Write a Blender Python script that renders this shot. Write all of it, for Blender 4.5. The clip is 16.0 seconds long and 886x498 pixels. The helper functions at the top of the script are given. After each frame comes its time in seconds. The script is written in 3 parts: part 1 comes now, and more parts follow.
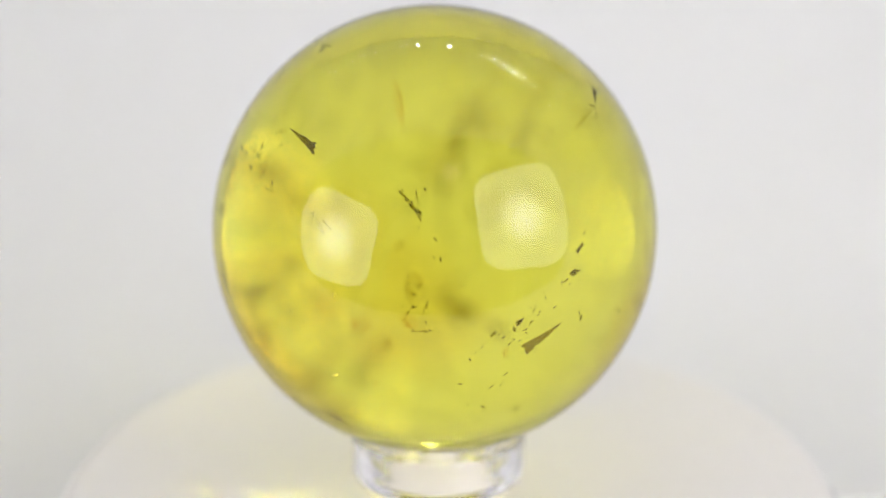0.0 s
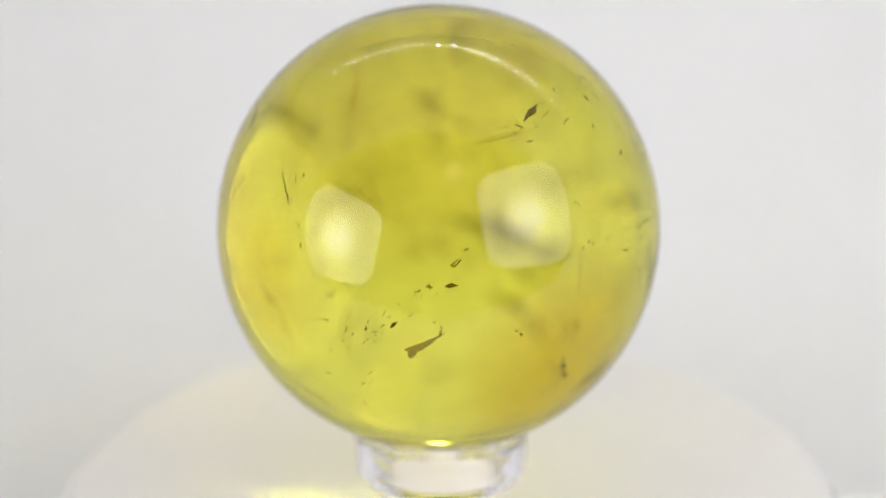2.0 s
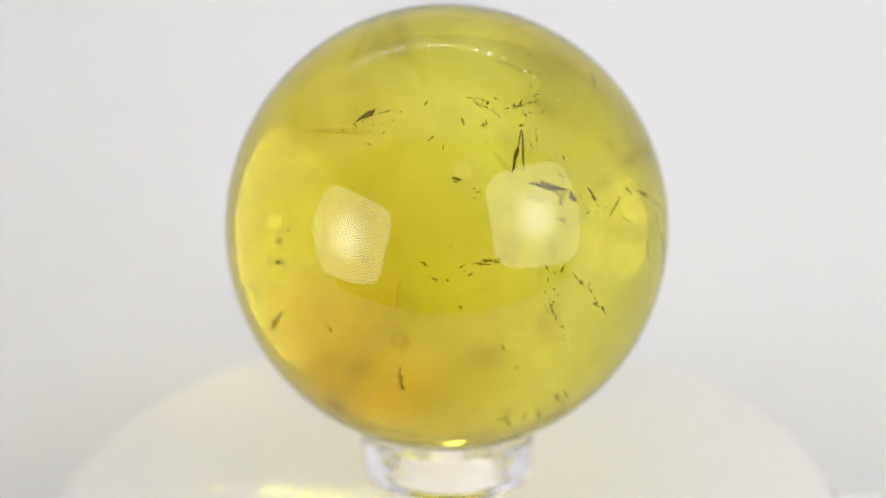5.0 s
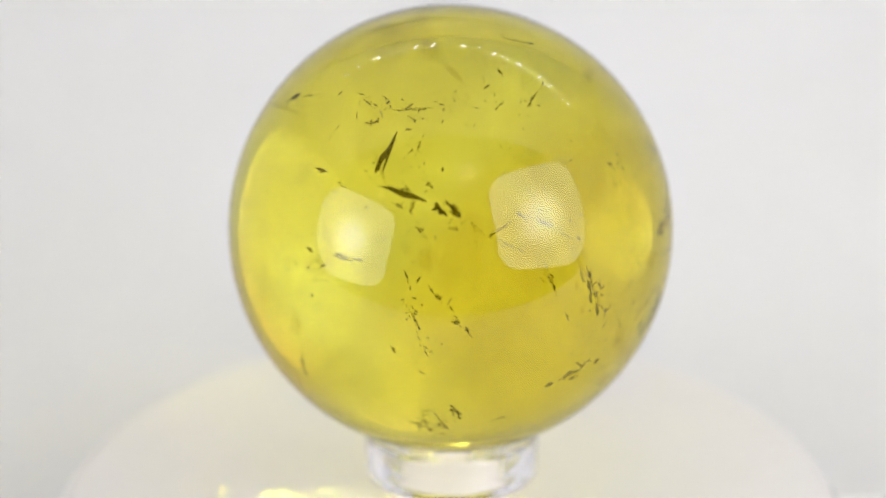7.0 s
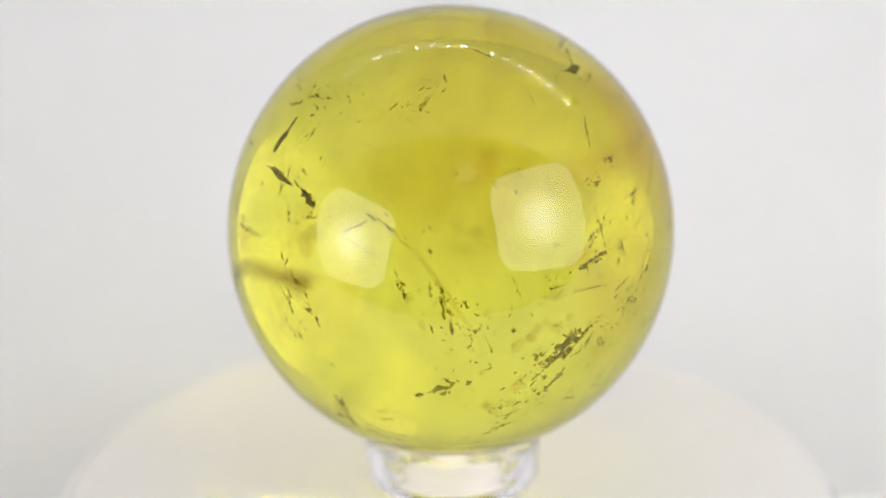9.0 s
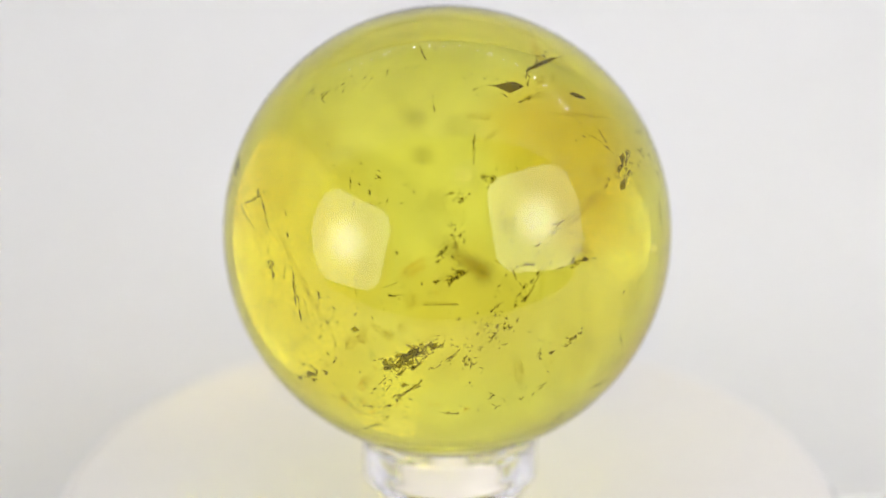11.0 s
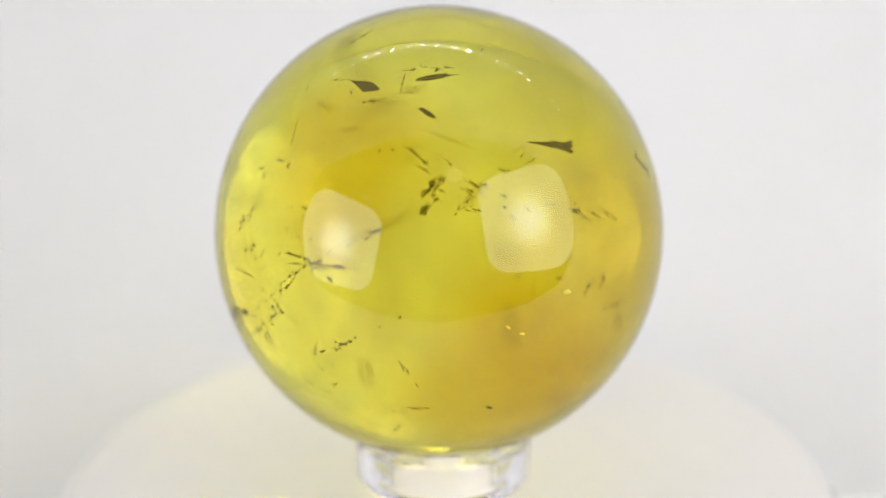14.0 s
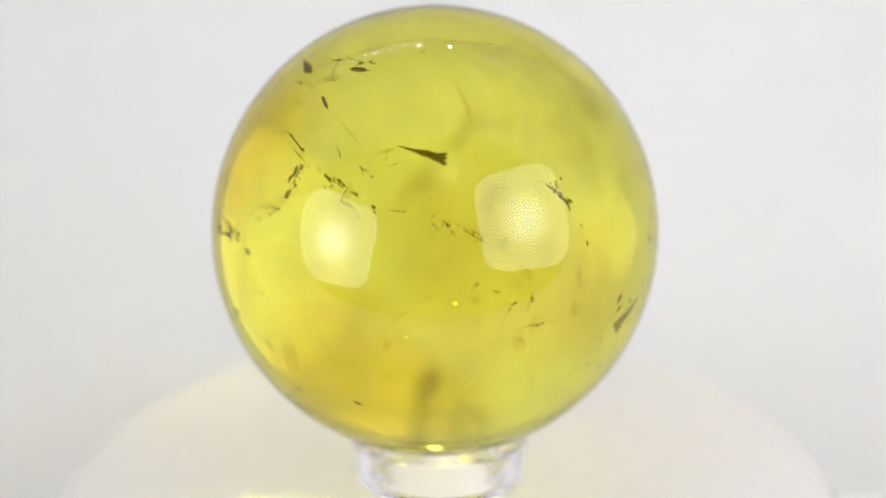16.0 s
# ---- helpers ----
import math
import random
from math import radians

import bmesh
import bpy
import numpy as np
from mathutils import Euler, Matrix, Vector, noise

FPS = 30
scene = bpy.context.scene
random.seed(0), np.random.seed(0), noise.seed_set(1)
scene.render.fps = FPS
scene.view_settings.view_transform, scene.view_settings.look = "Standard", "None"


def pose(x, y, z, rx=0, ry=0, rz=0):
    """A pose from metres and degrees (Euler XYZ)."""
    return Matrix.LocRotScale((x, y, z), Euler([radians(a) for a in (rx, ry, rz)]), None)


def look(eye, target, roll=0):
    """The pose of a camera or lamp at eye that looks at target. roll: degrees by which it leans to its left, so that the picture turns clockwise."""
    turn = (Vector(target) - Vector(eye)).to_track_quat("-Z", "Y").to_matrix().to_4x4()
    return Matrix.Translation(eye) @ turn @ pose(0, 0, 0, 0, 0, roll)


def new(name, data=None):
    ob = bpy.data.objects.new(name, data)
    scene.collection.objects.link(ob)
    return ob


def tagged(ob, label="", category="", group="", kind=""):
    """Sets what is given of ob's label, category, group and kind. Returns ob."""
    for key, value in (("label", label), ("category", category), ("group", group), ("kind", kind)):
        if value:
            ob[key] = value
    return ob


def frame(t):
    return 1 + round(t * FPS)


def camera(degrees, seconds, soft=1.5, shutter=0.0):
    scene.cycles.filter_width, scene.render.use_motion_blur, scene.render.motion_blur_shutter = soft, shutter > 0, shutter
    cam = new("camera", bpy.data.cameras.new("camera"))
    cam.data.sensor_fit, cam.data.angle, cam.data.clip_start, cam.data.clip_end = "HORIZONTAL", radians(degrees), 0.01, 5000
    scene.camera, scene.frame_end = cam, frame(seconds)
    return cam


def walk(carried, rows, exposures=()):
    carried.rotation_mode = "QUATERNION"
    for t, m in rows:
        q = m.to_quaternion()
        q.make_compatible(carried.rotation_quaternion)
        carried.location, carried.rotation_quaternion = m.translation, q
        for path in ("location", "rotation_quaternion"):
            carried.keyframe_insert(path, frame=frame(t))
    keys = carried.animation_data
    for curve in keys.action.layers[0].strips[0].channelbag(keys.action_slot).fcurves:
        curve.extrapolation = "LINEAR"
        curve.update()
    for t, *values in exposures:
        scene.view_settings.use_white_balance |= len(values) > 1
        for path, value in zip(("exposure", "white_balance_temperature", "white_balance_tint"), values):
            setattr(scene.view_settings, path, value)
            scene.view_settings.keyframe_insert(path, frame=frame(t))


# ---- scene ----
R = 0.04                 # ball radius: an 80 mm ball
BASE = 0.030             # top of the platter above the table
CZ = BASE + 1.2 * R      # height of the ball's centre
TURN = -19.91            # degrees a second, clockwise from above
ORBIT = 0.0374 * R       # the ball stands a little off the axis
EYE = (0.0, -5.2456 * R, CZ + 1.4664 * R)

cam = camera(40.68, 16.0, soft=1.6)
cam.data.dof.use_dof = True
cam.data.dof.focus_distance = 4.75 * R
cam.data.dof.aperture_fstop = 5.5
VIEW = look(EYE, (EYE[0] + 0.00006, EYE[1] + 0.95846, EYE[2] - 0.28524), -0.22)
walk(cam, [(0.0, VIEW), (16.0, VIEW)], exposures=[(0.0, -0.61), (4.0, -0.60), (7.0, -0.56), (9.0, -0.56), (14.5, -0.52), (16.0, -0.52)])

# ---- world and light -------------------------------------------------------
world = bpy.data.worlds.new("room_air")
scene.world = world
# keep the light that the ball focuses on the platter
scene.cycles.caustics_refractive, scene.cycles.blur_glossy, scene.cycles.sample_clamp_indirect = True, 0.1, 0.0
world.use_nodes = True
world.node_tree.nodes["Background"].inputs[0].default_value = (0.8, 0.85, 1.0, 1)
world.node_tree.nodes["Background"].inputs[1].default_value = 0.02

SOFT_EDGE, SOFT_CORE = 5.0, 15.0   # glow of the softbox cloth, rim and middle
LED_GLOW = 150.0


# ---- materials -------------------------------------------------------------
def material(name, color=(0.8, 0.8, 0.8), rough=0.5, metal=0.0, spec=0.5):
    m = bpy.data.materials.new(name)
    m.use_nodes = True
    b = m.node_tree.nodes["Principled BSDF"]
    b.inputs["Base Color"].default_value = (*color, 1)
    b.inputs["Roughness"].default_value = rough
    b.inputs["Metallic"].default_value = metal
    b.inputs["Specular IOR Level"].default_value = spec
    return m


def add(m, kind, **values):
    n = m.node_tree.nodes.new(kind)
    for key, value in values.items():
        n.inputs[key.replace("_", " ")].default_value = value
    return n


def link(m, a, b):
    m.node_tree.links.new(a, b)


def object_coords(m):
    return add(m, "ShaderNodeTexCoord").outputs["Object"]


def grained(name, color, rough, scale, amount, bump, fine=6.0, spec=0.5):
    """Plain surface with soft blotches, fine grain and relief."""
    m = material(name, color, rough, 0.0, spec)
    b = m.node_tree.nodes["Principled BSDF"]
    co = object_coords(m)
    big = add(m, "ShaderNodeTexNoise", Scale=scale, Detail=3.0)
    small = add(m, "ShaderNodeTexNoise", Scale=scale * fine, Detail=4.0)
    for n in (big, small):
        link(m, co, n.inputs["Vector"])
    mix = add(m, "ShaderNodeMath")
    mix.operation = "ADD"
    link(m, big.outputs["Fac"], mix.inputs[0])
    link(m, small.outputs["Fac"], mix.inputs[1])
    ramp = add(m, "ShaderNodeMapRange")
    for i, v in ((1, 0.6), (2, 1.4), (3, 1.0 - amount), (4, 1.0 + amount)):
        ramp.inputs[i].default_value = v
    link(m, mix.outputs[0], ramp.inputs[0])
    tint = add(m, "ShaderNodeVectorMath")
    tint.operation = "SCALE"
    tint.inputs[0].default_value = color
    link(m, ramp.outputs[0], tint.inputs["Scale"])
    link(m, tint.outputs[0], b.inputs["Base Color"])
    bm = add(m, "ShaderNodeBump", Strength=bump, Distance=0.0004)
    link(m, small.outputs["Fac"], bm.inputs["Height"])
    link(m, bm.outputs[0], b.inputs["Normal"])
    return m


def quartz_material():
    """Clear lemon quartz; the colour is zoned, with smoky amber patches."""
    m = bpy.data.materials.new("lemon_quartz")
    m.use_nodes = True
    nt = m.node_tree
    nt.nodes.remove(nt.nodes["Principled BSDF"])
    out = nt.nodes["Material Output"]
    co = object_coords(m)
    warp = add(m, "ShaderNodeTexNoise", Scale=45.0, Detail=3.0)
    link(m, co, warp.inputs["Vector"])
    shift = add(m, "ShaderNodeVectorMath")
    shift.operation = "MULTIPLY_ADD"
    link(m, warp.outputs["Color"], shift.inputs[0])
    shift.inputs[1].default_value = (0.02, 0.02, 0.02)
    link(m, co, shift.inputs[2])
    total = None
    for az, el, rad, power in AMBER_ZONES:
        c = Vector((math.cos(radians(az)) * math.cos(radians(el)), math.sin(radians(az)) * math.cos(radians(el)), math.sin(radians(el)))) * R
        far = add(m, "ShaderNodeVectorMath")
        far.operation = "DISTANCE"
        link(m, shift.outputs[0], far.inputs[0])
        far.inputs[1].default_value = c + Vector((0.01, 0.01, 0.01))
        fall = add(m, "ShaderNodeMapRange")
        fall.interpolation_type = "SMOOTHSTEP"
        for i, v in ((1, rad * R), (2, rad * R * 0.25), (3, 0.0), (4, power)):
            fall.inputs[i].default_value = v
        link(m, far.outputs["Value"], fall.inputs[0])
        if total is None:
            total = fall.outputs[0]
        else:
            s = add(m, "ShaderNodeMath")
            s.operation = "MAXIMUM"
            link(m, total, s.inputs[0])
            link(m, fall.outputs[0], s.inputs[1])
            total = s.outputs[0]
    mix = add(m, "ShaderNodeMix")
    mix.data_type = "RGBA"
    mix.inputs[6].default_value = (*LEMON, 1)
    mix.inputs[7].default_value = (*AMBER, 1)
    link(m, total, mix.inputs[0])
    wisps = add(m, "ShaderNodeTexNoise", Scale=38.0, Detail=5.0, Roughness=0.62, Distortion=1.2)
    link(m, co, wisps.inputs["Vector"])
    cloud = add(m, "ShaderNodeMapRange")
    for i, v in ((1, 0.56), (2, 0.92), (3, 1.0), (4, 0.85)):
        cloud.inputs[i].default_value = v
    fine = add(m, "ShaderNodeTexNoise", Scale=130.0, Detail=4.0, Roughness=0.6, Distortion=0.8)
    link(m, co, fine.inputs["Vector"])
    blend = add(m, "ShaderNodeMath")
    blend.operation = "MULTIPLY_ADD"
    link(m, fine.outputs["Fac"], blend.inputs[0])
    blend.inputs[1].default_value = 0.35
    link(m, wisps.outputs["Fac"], blend.inputs[2])
    link(m, blend.outputs[0], cloud.inputs[0])
    stretch = add(m, "ShaderNodeMapping")
    stretch.inputs["Rotation"].default_value = (0.5, 0.35, 0.0)
    stretch.inputs["Scale"].default_value = (1.0, 1.0, 0.38)
    link(m, co, stretch.inputs["Vector"])
    veil = add(m, "ShaderNodeTexNoise", Scale=95.0, Detail=6.0, Roughness=0.68, Distortion=1.4)
    link(m, stretch.outputs[0], veil.inputs["Vector"])
    where = add(m, "ShaderNodeTexNoise", Scale=30.0, Detail=2.0)
    link(m, co, where.inputs["Vector"])
    both = add(m, "ShaderNodeMath")
    both.operation = "MULTIPLY"
    link(m, veil.outputs["Fac"], both.inputs[0])
    link(m, where.outputs["Fac"], both.inputs[1])
    dense = add(m, "ShaderNodeMapRange")
    dense.interpolation_type = "SMOOTHSTEP"
    for i, v in ((1, 0.25), (2, 0.46), (3, 0.0), (4, 0.62)):
        dense.inputs[i].default_value = v
    link(m, both.outputs[0], dense.inputs[0])
    hazy = add(m, "ShaderNodeMix")
    hazy.data_type = "RGBA"
    hazy.inputs[7].default_value = (*HAZE, 1)
    link(m, mix.outputs[2], hazy.inputs[6])
    link(m, dense.outputs[0], hazy.inputs[0])
    tint = add(m, "ShaderNodeVectorMath")
    tint.operation = "SCALE"
    link(m, hazy.outputs[2], tint.inputs[0])
    link(m, cloud.outputs[0], tint.inputs["Scale"])
    refract = add(m, "ShaderNodeBsdfRefraction", IOR=1.545, Roughness=0.0)
    link(m, tint.outputs[0], refract.inputs["Color"])
    gloss = add(m, "ShaderNodeBsdfGlossy", Roughness=0.0)
    fres = add(m, "ShaderNodeFresnel", IOR=1.545)
    sh = add(m, "ShaderNodeMixShader")
    link(m, fres.outputs[0], sh.inputs[0])
    link(m, refract.outputs[0], sh.inputs[1])
    link(m, gloss.outputs[0], sh.inputs[2])
    link(m, sh.outputs[0], out.inputs["Surface"])
    return m


def fleck_material(name, color, film, clear, grain, holes=(0.52, 0.62)):
    """Thin mineral film, eaten through in places: most of the light passes through it, stained."""
    m = material(name, color, 0.8, 0.0, 0.0)
    nt = m.node_tree
    b, out = nt.nodes["Principled BSDF"], nt.nodes["Material Output"]
    co = object_coords(m)
    which = add(m, "ShaderNodeObjectInfo")

    def patches(scale, low, high, a, z):
        n = add(m, "ShaderNodeTexNoise", Scale=scale, Detail=5.0, Roughness=0.68)
        n.noise_dimensions = "4D"
        far = add(m, "ShaderNodeMath")
        far.operation = "MULTIPLY"
        far.inputs[1].default_value = 37.0
        link(m, which.outputs["Random"], far.inputs[0])
        link(m, far.outputs[0], n.inputs["W"])
        link(m, co, n.inputs["Vector"])
        ramp = add(m, "ShaderNodeMapRange")
        for i, v in ((1, low), (2, high), (3, a), (4, z)):
            ramp.inputs[i].default_value = v
        link(m, n.outputs["Fac"], ramp.inputs[0])
        return ramp.outputs[0]

    t = add(m, "ShaderNodeBsdfTransparent", Color=(*film, 1))
    sh = add(m, "ShaderNodeMixShader")
    link(m, patches(grain * 1.6, 0.38, 0.62, *clear), sh.inputs[0])
    link(m, b.outputs[0], sh.inputs[1])
    link(m, t.outputs[0], sh.inputs[2])
    hole = add(m, "ShaderNodeBsdfTransparent")
    eaten = add(m, "ShaderNodeMixShader")
    link(m, patches(grain, *holes, 0.0, 1.0), eaten.inputs[0])
    link(m, sh.outputs[0], eaten.inputs[1])
    link(m, hole.outputs[0], eaten.inputs[2])
    link(m, eaten.outputs[0], out.inputs["Surface"])
    return m


def smoke_material(name, film):
    """Brown stain with no sharp edge: densest in the middle, streaky."""
    m = bpy.data.materials.new(name)
    m.use_nodes = True
    nt = m.node_tree
    nt.nodes.remove(nt.nodes["Principled BSDF"])
    co = object_coords(m)
    far = add(m, "ShaderNodeVectorMath")
    far.operation = "LENGTH"
    link(m, co, far.inputs[0])
    n = add(m, "ShaderNodeTexNoise", Scale=2.4, Detail=4.0, Roughness=0.6)
    link(m, co, n.inputs["Vector"])
    ragged = add(m, "ShaderNodeMath")
    ragged.operation = "MULTIPLY_ADD"
    link(m, n.outputs["Fac"], ragged.inputs[0])
    ragged.inputs[1].default_value = 0.9
    link(m, far.outputs["Value"], ragged.inputs[2])
    fade = add(m, "ShaderNodeMapRange")
    fade.interpolation_type = "SMOOTHSTEP"
    for i, v in ((1, 0.35), (2, 1.15), (3, 0.0), (4, 1.0)):
        fade.inputs[i].default_value = v
    link(m, ragged.outputs[0], fade.inputs[0])
    thin = add(m, "ShaderNodeMix")
    thin.data_type = "RGBA"
    thin.inputs[6].default_value = (*film, 1)
    thin.inputs[7].default_value = (1, 1, 1, 1)
    link(m, fade.outputs[0], thin.inputs[0])
    t = add(m, "ShaderNodeBsdfTransparent")
    link(m, thin.outputs[2], t.inputs["Color"])
    link(m, t.outputs[0], nt.nodes["Material Output"].inputs["Surface"])
    return m


def glow_material(name, color, edge, core, half):
    """Diffusing cloth lit from behind by one bulb: brightest in its middle."""
    m = bpy.data.materials.new(name)
    m.use_nodes = True
    nt = m.node_tree
    nt.nodes.remove(nt.nodes["Principled BSDF"])
    e = add(m, "ShaderNodeEmission", Color=(*color, 1), Strength=edge)
    if core != edge:
        far = add(m, "ShaderNodeVectorMath")
        far.operation = "LENGTH"
        link(m, object_coords(m), far.inputs[0])
        fall = add(m, "ShaderNodeMapRange")
        fall.interpolation_type = "SMOOTHERSTEP"
        for i, v in ((1, 0.0), (2, half), (3, core), (4, edge)):
            fall.inputs[i].default_value = v
        link(m, far.outputs["Value"], fall.inputs[0])
        link(m, fall.outputs[0], e.inputs["Strength"])
    link(m, e.outputs[0], nt.nodes["Material Output"].inputs["Surface"])
    return m


HAZE = (0.84, 0.77, 0.17)
LEMON = (0.975, 0.965, 0.310)
AMBER = (0.85, 0.67, 0.03)
# azimuth and elevation on the ball in degrees, reach in radii, strength
AMBER_ZONES = [(346, -25, 0.62, 0.95), (165, 31, 0.52, 0.95), (209, -25, 0.68, 0.85), (240, 4, 0.58, 0.42), (263, -3, 0.46, 0.50), (136, -4, 0.40, 0.40), (335, -18, 0.42, 0.45), (166, 2, 0.60, 0.30), (3, -21, 0.45, 0.40)]

QUARTZ = quartz_material()
FLECK = fleck_material("olive_inclusion", (0.20, 0.175, 0.004), (0.68, 0.63, 0.12), (0.50, 1.0), 2.2)
PLATE = fleck_material("dark_inclusion", (0.11, 0.09, 0.003), (0.56, 0.48, 0.08), (0.30, 0.95), 1.6, (0.58, 0.68))
BLADE = fleck_material("olive_blade", (0.16, 0.13, 0.003), (0.68, 0.60, 0.16), (0.75, 1.0), 1.2, (0.62, 0.76))
SPECK = fleck_material("dark_speck", (0.16, 0.14, 0.004), (0.62, 0.57, 0.12), (0.35, 0.95), 300.0)
SMOKE = smoke_material("brown_inclusion", (0.76, 0.68, 0.30))
RUST = smoke_material("amber_inclusion", (0.86, 0.62, 0.14))
SHEEN = smoke_material("bluish_fracture_film", (0.74, 0.86, 0.86))
GLINT = material("bright_fracture", (0.95, 0.9, 0.6), 0.15, 0.6)
ACRYLIC = material("clear_acrylic", (0.935, 0.92, 0.965), 0.04)
ACRYLIC.node_tree.nodes["Principled BSDF"].inputs["Transmission Weight"].default_value = 1.0
ACRYLIC.node_tree.nodes["Principled BSDF"].inputs["IOR"].default_value = 1.30
PLATTER = grained("white_platter", (0.78, 0.76, 0.755), 0.42, 30.0, 0.012, 0.05)
PLASTIC = grained("white_plastic", (0.74, 0.74, 0.74), 0.35, 40.0, 0.012, 0.05)
# flat grey that paints the shadow gap between platter and plug
GAP_GREY = grained("gap_shade_grey", (0.52, 0.52, 0.53), 0.4, 40.0, 0.02, 0.05)
LAMP_GLOW = glow_material("lamp_glow", (1.0, 0.86, 0.55), 3.6, 3.6, 0.1)
PAPER = grained("white_backdrop", (0.78, 0.78, 0.79), 0.9, 9.0, 0.012, 0.06, spec=0.1)
CLOTH = grained("white_tent_cloth", (0.86, 0.86, 0.86), 0.95, 14.0, 0.012, 0.12, 20.0, spec=0.05)
TABLE = grained("pale_table_top", (0.62, 0.60, 0.57), 0.5, 6.0, 0.05, 0.1)
PAINT = grained("room_paint", (0.86, 0.855, 0.85), 0.85, 2.0, 0.03, 0.1)
FLOORING = grained("room_floor", (0.62, 0.60, 0.57), 0.6, 3.0, 0.12, 0.15)
BLACK = grained("black_nylon", (0.02, 0.02, 0.022), 0.7, 60.0, 0.2, 0.2)
SOFT_GLOW = glow_material("softbox_glow", (1.0, 0.985, 0.985), SOFT_EDGE, SOFT_CORE, 0.16)
LED_LIGHT = glow_material("led_glow", (1.0, 0.985, 0.985), LED_GLOW, LED_GLOW, 0.1)
STRIP = grained("white_led_tape", (0.78, 0.78, 0.76), 0.4, 50.0, 0.02, 0.05)


# ---- building helpers --------------------------------------------------------
def part(name, bm, mat, parent=None, label="", smooth=False):
    me = bpy.data.meshes.new(name)
    bm.normal_update()
    bm.to_mesh(me)
    bm.free()
    me.materials.append(mat)
    if smooth:
        me.shade_smooth()
    ob = new(name, me)
    if parent is not None:
        ob.parent = parent
    if label:
        tagged(ob, label)
    return ob


def empty(name, m, label, category, group="", kind=""):
    ob = new(name)
    ob.empty_display_size = 0.01
    ob.matrix_basis = m
    return tagged(ob, label, category, group, kind)


def slab(x0, x1, y0, y1, z0, z1, bevel=0.0, segments=2):
    bm = bmesh.new()
    bmesh.ops.create_cube(bm, size=1)
    for v in bm.verts:
        v.co = Vector(((x0 + x1) / 2 + v.co.x * (x1 - x0), (y0 + y1) / 2 + v.co.y * (y1 - y0), (z0 + z1) / 2 + v.co.z * (z1 - z0)))
    if bevel:
        bmesh.ops.bevel(bm, geom=bm.edges[:], offset=bevel, segments=segments, profile=0.5, affect="EDGES")
    return bm


def lathe(profile, steps=96, closed=False):
    """Turn a line of (radius, height) about the z axis."""
    bm = bmesh.new()
    rings = []
    for r, z in profile:
        if r < 1e-7:
            rings.append([bm.verts.new((0, 0, z))])
        else:
            rings.append([bm.verts.new((r * math.cos(2 * math.pi * i / steps), r * math.sin(2 * math.pi * i / steps), z)) for i in range(steps)])
    pairs = list(zip(rings, rings[1:]))
    if closed:
        pairs.append((rings[-1], rings[0]))
    for a, b in pairs:
        for i in range(steps):
            j = (i + 1) % steps
            if len(a) == 1 and len(b) > 1:
                bm.faces.new((a[0], b[j], b[i]))
            elif len(b) == 1 and len(a) > 1:
                bm.faces.new((a[i], a[j], b[0]))
            elif len(a) > 1:
                bm.faces.new((a[i], a[j], b[j], b[i]))
    bmesh.ops.recalc_face_normals(bm, faces=bm.faces[:])
    return bm


def tube(a, b, r, steps=12):
    bm = bmesh.new()
    a, b = Vector(a), Vector(b)
    d = b - a
    m = Matrix.Translation((a + b) / 2) @ d.to_track_quat("Z", "Y").to_matrix().to_4x4()
    bmesh.ops.create_cone(bm, cap_ends=True, segments=steps, radius1=r, radius2=r, depth=d.length, matrix=m)
    return bm


# ---- the setting -------------------------------------------------------------
def build_room():
    # unseen shell, kept small and pale so spilled softbox light brightens the ball's reflections
    x0, x1, y0, y1, z0, z1, w = -0.84, 0.84, -1.05, 0.62, -0.75, 0.97, 0.1
    tagged(part("floor", slab(x0 - w, x1 + w, y0 - w, y1 + w, z0 - w, z0), FLOORING), "unseen pale floor of the room, added to bounce light", "floor", kind="structure")
    tagged(part("ceiling", slab(x0 - w, x1 + w, y0 - w, y1 + w, z1, z1 + w), PAINT), "unseen pale ceiling of the room, added to bounce light", "ceiling", kind="structure")
    for name, box in (("wall_west", (x0 - w, x0, y0, y1)), ("wall_east", (x1, x1 + w, y0, y1)),
                      ("wall_south", (x0 - w, x1 + w, y0 - w, y0)), ("wall_north", (x0 - w, x1 + w, y1, y1 + w))):
        tagged(part(name, slab(*box, z0, z1), PAINT), "unseen pale wall of the room, added to bounce light", "wall", kind="structure")


def build_table():
    t = empty("table", pose(0, 0, -0.75), "pale table that carries the photo tent", "table")
    part("tabletop", slab(-0.6, 0.6, -0.20, 0.55, 0.715, 0.747, 0.003), TABLE, t)
    for x in (-0.54, 0.54):
        for y in (-0.14, 0.49):
            part("leg", slab(x - 0.025, x + 0.025, y - 0.025, y + 0.025, 0.0, 0.715, 0.003), TABLE, t)


TENT_X, TENT_BACK, TENT_TOP, TENT_FRONT = 0.42, 0.34, 0.345, -0.165


